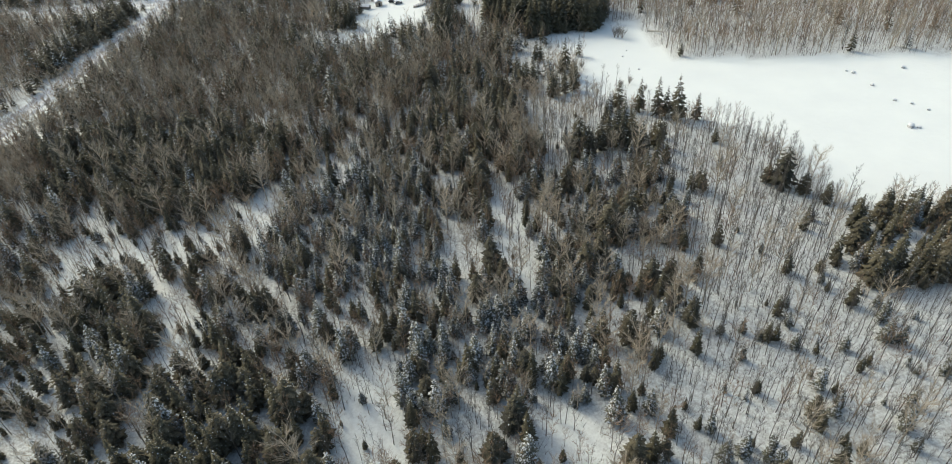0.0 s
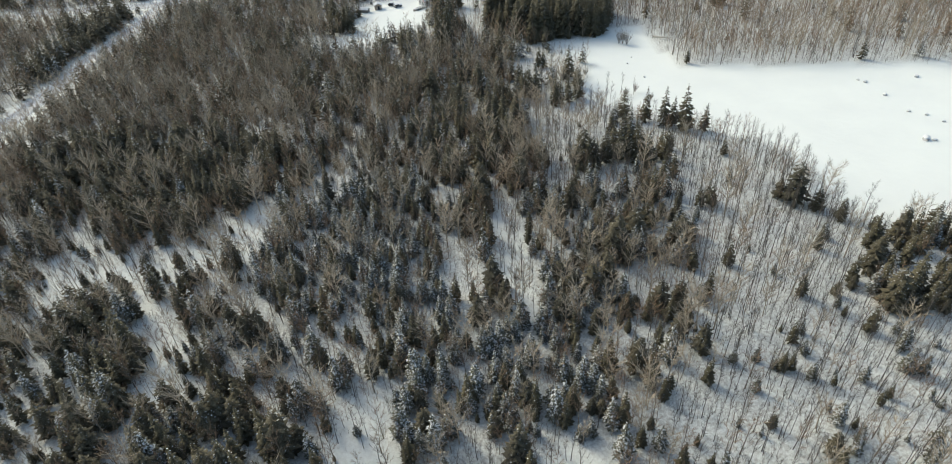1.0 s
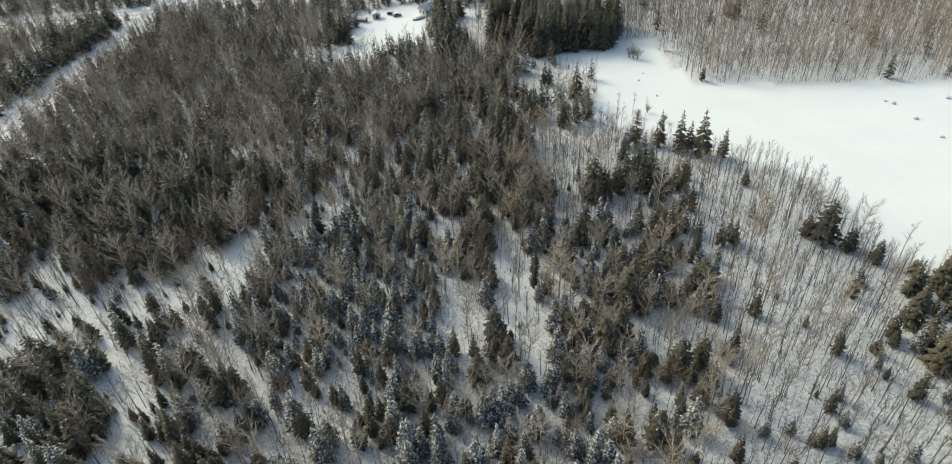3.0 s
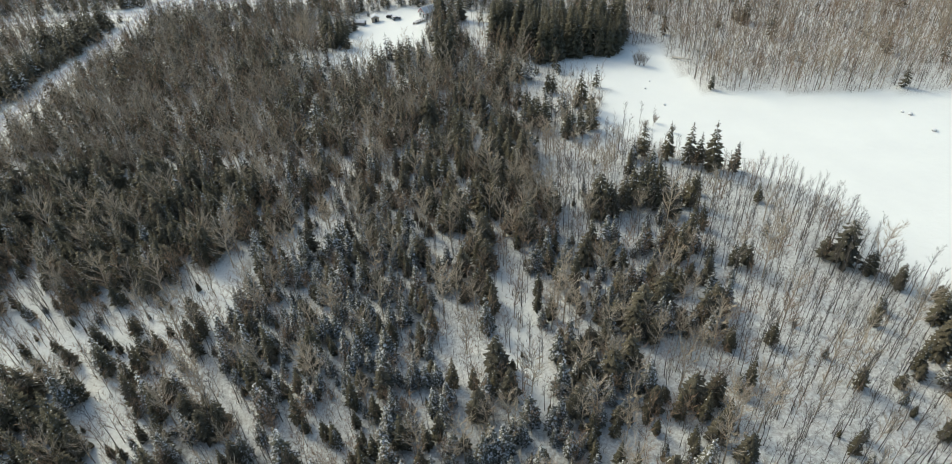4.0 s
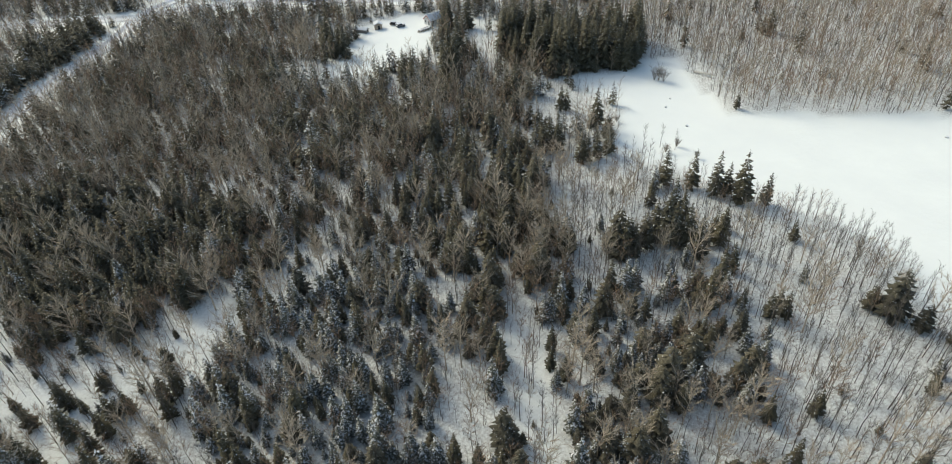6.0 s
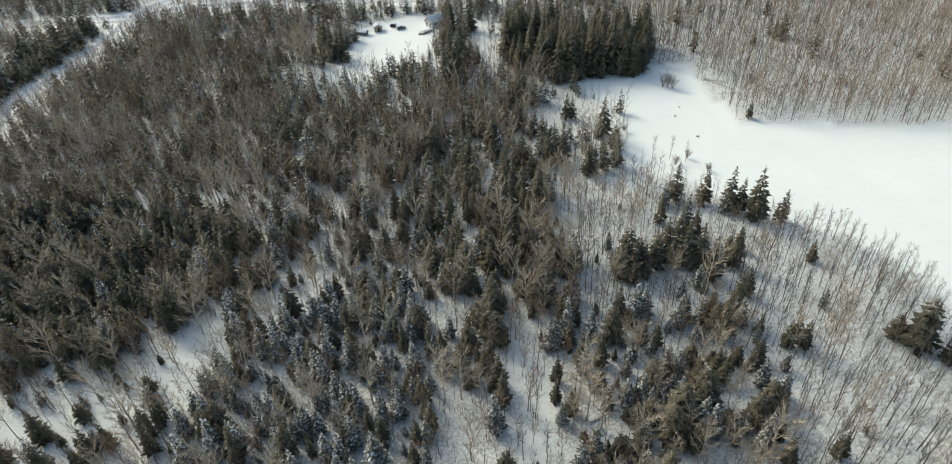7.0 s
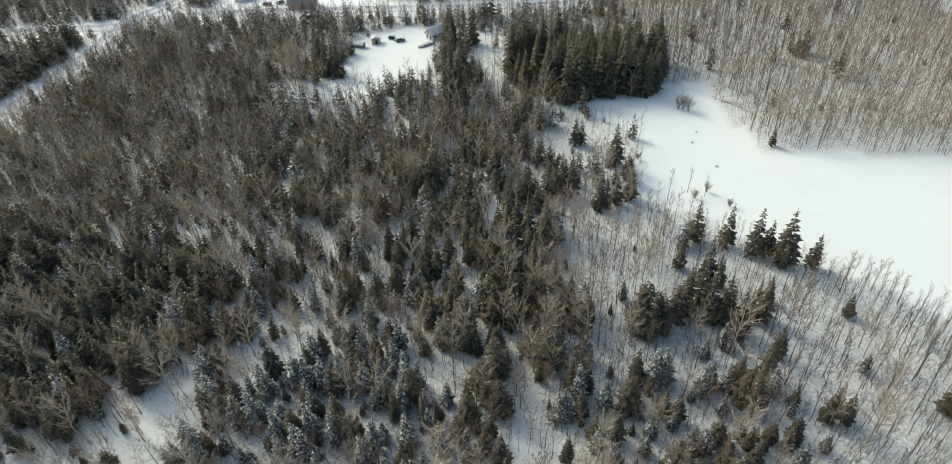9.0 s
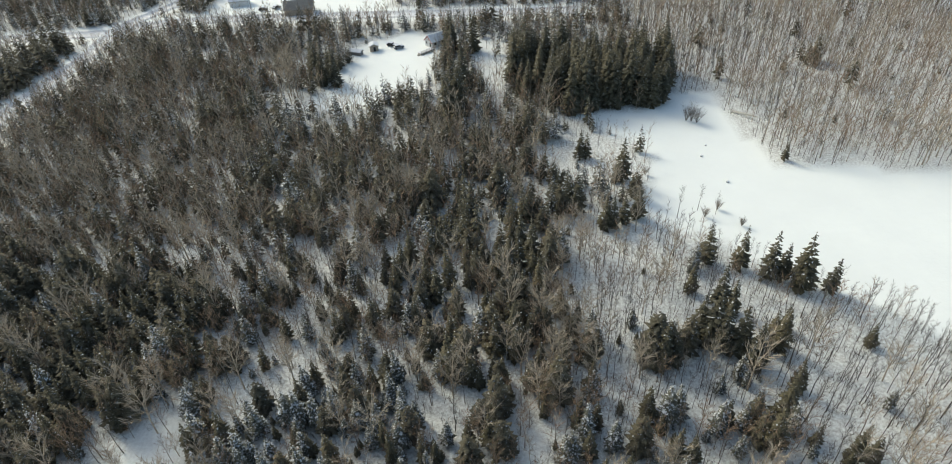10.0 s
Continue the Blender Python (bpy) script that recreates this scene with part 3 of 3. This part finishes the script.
def piece(name, bm, mat, parent, label="", smooth=False):
    me = bpy.data.meshes.new(name)
    bm.to_mesh(me)
    bm.free()
    me.materials.append(mat)
    if smooth:
        me.polygons.foreach_set("use_smooth", [True] * len(me.polygons))
    ob = new(name, me)
    ob.parent = parent
    return tagged(ob, label)


def slab(outline, axis_lo, axis_hi):
    """A prism: an outline in x and z, carried along y."""
    bm = bmesh.new()
    a = [bm.verts.new((x, axis_lo, z)) for x, z in outline]
    b = [bm.verts.new((x, axis_hi, z)) for x, z in outline]
    bm.faces.new(a)
    bm.faces.new(b[::-1])
    for i in range(len(outline)):
        bm.faces.new((a[i - 1], a[i], b[i], b[i - 1]))
    bmesh.ops.recalc_face_normals(bm, faces=bm.faces[:])
    return bm


def building(name, x, y, turn, wide, deep, wall, rise, wall_mat, roof_mat, snow, label, cat, windows, gable_mat=None, chimney=False):
    """A gabled building on its base: wall body, two roof slopes, snow on them, doors and windows with frame and pane."""
    root = tagged(new(name), label, cat)
    w, d = wide / 2, deep / 2
    piece("wall", slab([(-w, -0.3), (w, -0.3), (w, wall), (0, wall + rise - 0.06), (-w, wall)], -d, d), wall_mat, root)
    n = math.hypot(w, rise)
    for side in (-1, 1):
        ov = 0.35
        e = (side * (w + ov), wall - ov * rise / w)
        piece("roof", slab([(0, wall + rise), e, (e[0], e[1] + 0.14), (0, wall + rise + 0.14)], -d - ov, d + ov), roof_mat, root)
        if snow:
            piece("roof_snow", slab([(0, wall + rise + 0.142), (e[0] * 0.98, e[1] + 0.145), (e[0] * 0.98, e[1] + 0.40), (side * 0.2, wall + rise + 0.46), (0, wall + rise + 0.48)], -d - ov + 0.05, d + ov - 0.05), SNOW_LUMP, root, "thick snow on the roof")
    if gable_mat:
        for side in (-1, 1):
            for end in (-d - 0.38, d + 0.30):
                piece("verge_board", slab([(0, wall + rise - 0.22), (side * (w + 0.34), wall - 0.34 * rise / w - 0.22), (side * (w + 0.34), wall - 0.34 * rise / w + 0.14), (0, wall + rise + 0.14)], end, end + 0.08), gable_mat, root, "painted verge board")
    for face, along, z, ww, hh in windows:
        q = d + 0.02
        frame_bm, pane_bm = (soup_box((along - ww / 2, -q - 0.05, z), (along + ww / 2, -q, z + hh), 0.02), soup_box((along - ww / 2 + 0.09, -q - 0.08, z + 0.09), (along + ww / 2 - 0.09, -q - 0.053, z + hh - 0.09), 0.01)) if face == "end" else \
            (soup_box((w + 0.02, along - ww / 2, z), (w + 0.07, along + ww / 2, z + hh), 0.02), soup_box((w + 0.073, along - ww / 2 + 0.09, z + 0.09), (w + 0.1, along + ww / 2 - 0.09, z + hh - 0.09), 0.01))
        win = piece("door" if hh > 1.8 else "window", frame_bm, GREY_WOOD if hh > 1.8 else WHITE_WALL, root)
        piece("pane", pane_bm, DARK_GLASS, win)
    if chimney:
        piece("chimney", soup_box((-0.5, d - 1.2, wall), (0.5, d - 0.3, wall + rise + 1.0), 0.04), ROOF_GREY, root)
        piece("chimney", soup_box((-0.5, -d + 0.3, wall), (0.5, -d + 1.2, wall + rise + 1.0), 0.04), ROOF_GREY, root)
    root.matrix_basis = pose(x, y, level(x, y) + 0.02, 0, 0, turn)
    return root


def parked_car(x, y, turn, paint, label):
    """A car under snow: body, cabin, glass, four wheels with rims, and the snow on top."""
    root = tagged(new("car"), label, "car")
    bm = slab([(-2.1, 0.35), (2.1, 0.35), (2.15, 0.7), (1.9, 0.92), (0.9, 1.0), (-2.05, 1.0), (-2.15, 0.7)], -0.85, 0.85)
    bmesh.ops.bevel(bm, geom=bm.edges[:], offset=0.07, segments=2, affect="EDGES")
    piece("body", bm, paint, root)
    bm = slab([(-1.75, 0.98), (0.95, 0.98), (0.25, 1.48), (-1.35, 1.48)], -0.76, 0.76)
    bmesh.ops.bevel(bm, geom=bm.edges[:], offset=0.06, segments=2, affect="EDGES")
    piece("cabin", bm, DARK_GLASS, root, "dark glass cabin")
    for a, b, h in ((-1.62, 0.55, 1.50), (0.75, 2.08, 1.0), (-2.12, -1.66, 1.0)):
        bm = soup_box((a, -0.82, h), (b, 0.82, h + 0.3), 0.1)
        piece("snow_cap", bm, SNOW_LUMP, root, "snow lying on the car")
    for wx in (-1.35, 1.35):
        for wy in (-0.82, 0.82):
            bm = bmesh.new()
            bmesh.ops.create_cone(bm, cap_ends=True, segments=14, radius1=0.33, radius2=0.33, depth=0.2, matrix=pose(wx, wy, 0.33, 90))
            bmesh.ops.bevel(bm, geom=[e for e in bm.edges if e.is_boundary or len(e.link_faces) == 2 and abs(e.calc_face_angle(0)) > 1.2], offset=0.03, segments=1, affect="EDGES")
            tyre = piece("wheel", bm, RUBBER, root)
            bm = bmesh.new()
            bmesh.ops.create_cone(bm, cap_ends=True, segments=12, radius1=0.19, radius2=0.17, depth=0.22, matrix=pose(wx, wy * 1.015, 0.33, 90))
            piece("rim", bm, CAR_GREY, tyre)
    root.matrix_basis = pose(x, y, level(x, y), 0, 0, turn)
    return root


def deck(x, y, turn, wide, deep, high):
    """A raised wooden deck with rails on posts and steps."""
    root = tagged(new("deck"), "weathered wooden deck with railings before the house, snow on its floor", "deck")
    piece("floor_boards", soup_box((-wide / 2, -deep / 2, high - 0.15), (wide / 2, deep / 2, high), 0.02), GREY_WOOD, root)
    piece("snow_cap", soup_box((-wide / 2 + 0.1, -deep / 2 + 0.1, high + 0.004), (wide / 2 - 0.1, deep / 2 - 0.1, high + 0.25), 0.08), SNOW_LUMP, root, "snow lying on the deck")
    for i in range(6):
        px = -wide / 2 + 0.08 + i * (wide - 0.16) / 5
        piece("post", soup_box((px - 0.06, -deep / 2 - 0.03, -0.2), (px + 0.06, -deep / 2 + 0.09, high + 1.0), 0.01), GREY_WOOD, root)
    for z in (0.5, 0.95):
        piece("rail", soup_box((-wide / 2, -deep / 2 - 0.06, high + z), (wide / 2, -deep / 2 - 0.032, high + z + 0.12), 0.01), GREY_WOOD, root)
    for i in range(3):
        piece("step", soup_box((-wide / 2 - 0.3 * (i + 1), -0.6, -0.2), (-wide / 2 - 0.3 * i - 0.003, 0.6, high - 0.18 * (i + 1)), 0.02), GREY_WOOD, root)
    root.matrix_basis = pose(x, y, level(x, y), 0, 0, turn)


def fallen_trunk(x1, y1, x2, y2, r, lift, label):
    """A dead trunk lying on the snow, with broken branch stubs."""
    root = tagged(new("fallen_trunk"), label, "log")
    a, b = Vector((0, 0, r * 0.7)), Vector((x2 - x1, y2 - y1, r * 0.7 + lift))
    s = Soup()
    mid = a.lerp(b, 0.5) + Vector((0.1, 0.12, 0.02))
    s.limb(a, mid, r, r * 0.8, 7)
    s.limb(mid, b, r * 0.8, r * 0.35, 7)
    s.limb(a + (a - b).normalized() * 0.12, a, r * 0.5, r, 7)
    part("trunk", s, DEADWOOD, root)
    stub = random.Random(round(x1 * 7))
    for i in range(6):
        q = stub.uniform(0.3, 0.95)
        o = a.lerp(b, q)
        t = Soup()
        t.limb(o, o + Vector((stub.uniform(-1, 1), stub.uniform(-1, 1), stub.uniform(0.1, 0.9))).normalized() * stub.uniform(0.6, 1.8), r * 0.3, 0, 4)
        part("branch", t, DEADWOOD, root)
    root.location = (x1, y1, level(x1, y1))


def boulder(x, y, size):
    """A stone in the snow with a cap of snow."""
    root = tagged(new("boulder"), "small grey boulder poking through the snow of the field", "boulder", "boulders in the field")
    for name, mat, z, sc in (("stone", STONE, 0.0, (1, 0.8, 0.7)), ("snow_cap", SNOW_LUMP, 0.34 * size, (0.9, 0.75, 0.35))):
        bm = bmesh.new()
        bmesh.ops.create_icosphere(bm, subdivisions=2, radius=size * 0.6)
        for v in bm.verts:
            v.co *= 1 + 0.35 * noise.noise(v.co * 2.2 / size + Vector((x, y, 0)))
            v.co = Vector((v.co.x * sc[0], v.co.y * sc[1], v.co.z * sc[2] + z))
        piece(name, bm, mat, root, smooth=name == "snow_cap")
    root.location = (x, y, level(x, y) + 0.05)
    root.rotation_euler = (0, 0, x)


def bush(x, y, size, name="bush", label="leafless round bush with fine grey twigs on the snow"):
    """A leafless bush: stems spreading from one foot, each ending in twigs."""
    root = tagged(new(name), label, "bush", "leafless bushes")
    r = random.Random(round(x * 13 + y))
    stems, twigs = Soup(), Soup()
    for i in range(34):
        a, q = r.random() * 6.28, r.uniform(0.05, 0.62)
        way = Vector((math.cos(a) * q, math.sin(a) * q, 1)).normalized()
        e = way * size * r.uniform(0.6, 1.0)
        stems.limb(Vector((0, 0, -0.1)) + way * 0.05, e, 0.022, 0, 3)
        for j in range(12):
            o = e * r.uniform(0.35, 1.0)
            t = (way + Vector((r.uniform(-1, 1), r.uniform(-1, 1), r.uniform(-0.2, 0.8)))).normalized()
            side = t.cross(Vector((r.uniform(-1, 1), r.uniform(-1, 1), 0.3))).normalized() * 0.02
            twigs.tri(o + side, o - side, o + t * size * r.uniform(0.15, 0.35))
    part("stem_clump", stems, BARK_GREY, root)
    part("twig_spray", twigs, BARK_GREY, root)
    root.location = (x, y, level(x, y))


building("house", -21.5, 338.5, -52, 5.2, 7.0, 2.5, 2.1, WHITE_WALL, ROOF_GREY, True, "small white farmhouse with red verge boards and snow on its roof", "house",
         [("end", -1.3, 1.0, 0.9, 1.1), ("end", 1.2, 0.1, 0.9, 2.0), ("end", 0, 2.7, 0.7, 0.7), ("side", -2.0, 1.0, 1.2, 1.2), ("side", 1.5, 1.0, 1.2, 1.2)], RED_PAINT)
deck(-25.0, 330.5, 45, 7.0, 2.4, 0.7)
building("shed", -46.6, 335.2, 12, 3.4, 3.0, 2.2, 0.7, BOARD, BOARD, True, "small tan board shed with a snowy roof in the yard", "shed", [("end", 0.2, 0.05, 1.0, 1.9)])
building("lean_to_shed", -53.5, 331.5, 70, 2.4, 5.5, 1.4, 0.5, GREY_WOOD, GREY_WOOD, True, "low grey wooden shelter under snow by the trees", "shed", [("end", 0, 0.05, 0.9, 1.25)])
building("long_house", -88.0, 383.5, 97, 8.0, 13.0, 2.8, 3.0, BOARD, ROOF_GREY, False, "long tan house with a grey shingle roof and two chimneys", "house",
         [("side", -4.0, 1.0, 1.3, 1.2), ("side", -1.5, 1.0, 1.3, 1.2), ("side", 1.2, 0.1, 1.1, 2.0), ("side", 4.0, 1.0, 1.3, 1.2)], None, True)
building("barn", -121.0, 398.0, 100, 6.0, 9.0, 2.6, 2.0, WHITE_WALL, ROOF_GREY, True, "white outbuilding with deep snow on its roof", "barn", [("side", 0, 0.1, 2.2, 2.1)])
parked_car(-39.6, 338.6, -25, CAR_DARK, "dark car parked in the yard, capped with snow")
parked_car(-36.6, 336.0, 30, CAR_GREY, "grey car parked in the yard, capped with snow")
parked_car(-107.0, 388.5, 10, CAR_DARK, "dark car parked by the lane, capped with snow")
parked_car(-101.0, 390.5, 60, CAR_GREY, "grey car parked beside the long house, capped with snow")
fallen_trunk(42.3, 136.3, 48.6, 137.8, 0.28, 1.6, "bleached fallen trunk lying across the thicket")
fallen_trunk(43.7, 111.4, 44.4, 106.0, 0.14, 0.4, "thin bleached fallen trunk on the snow")
fallen_trunk(17.5, 130.2, 23.1, 132.5, 0.2, 0.5, "snow-dusted fallen trunk beside the glade")
fallen_trunk(77.5, 270.4, 83.0, 264.0, 0.42, 1.2, "long bleached fallen trunk at the edge of the field")
for x, y, s in ((139, 215.5, 1.3), (140, 204.5, 1.3), (141, 192, 1.1), (136, 174, 2.2), (158, 217, 1.5), (147.5, 184, 1.0), (145, 189, 1.0), (137.5, 217.5, 0.9), (64.4, 231.4, 0.9), (61, 245, 0.8), (63.9, 251, 0.6), (138, 173, 1.2)):
    boulder(x, y, s)
for x, y, s in ((63.5, 266, 6.5), (65, 265, 5.0), (62, 266.5, 5.0), (58, 219, 3.0), (40, 226, 2.4), (43, 236, 2.6), (54, 216, 3.0), (62, 212, 2.6), (-30, 292, 5.0), (-33, 290, 3.6), (-24, 296, 4.0)):
    bush(x, y, s)
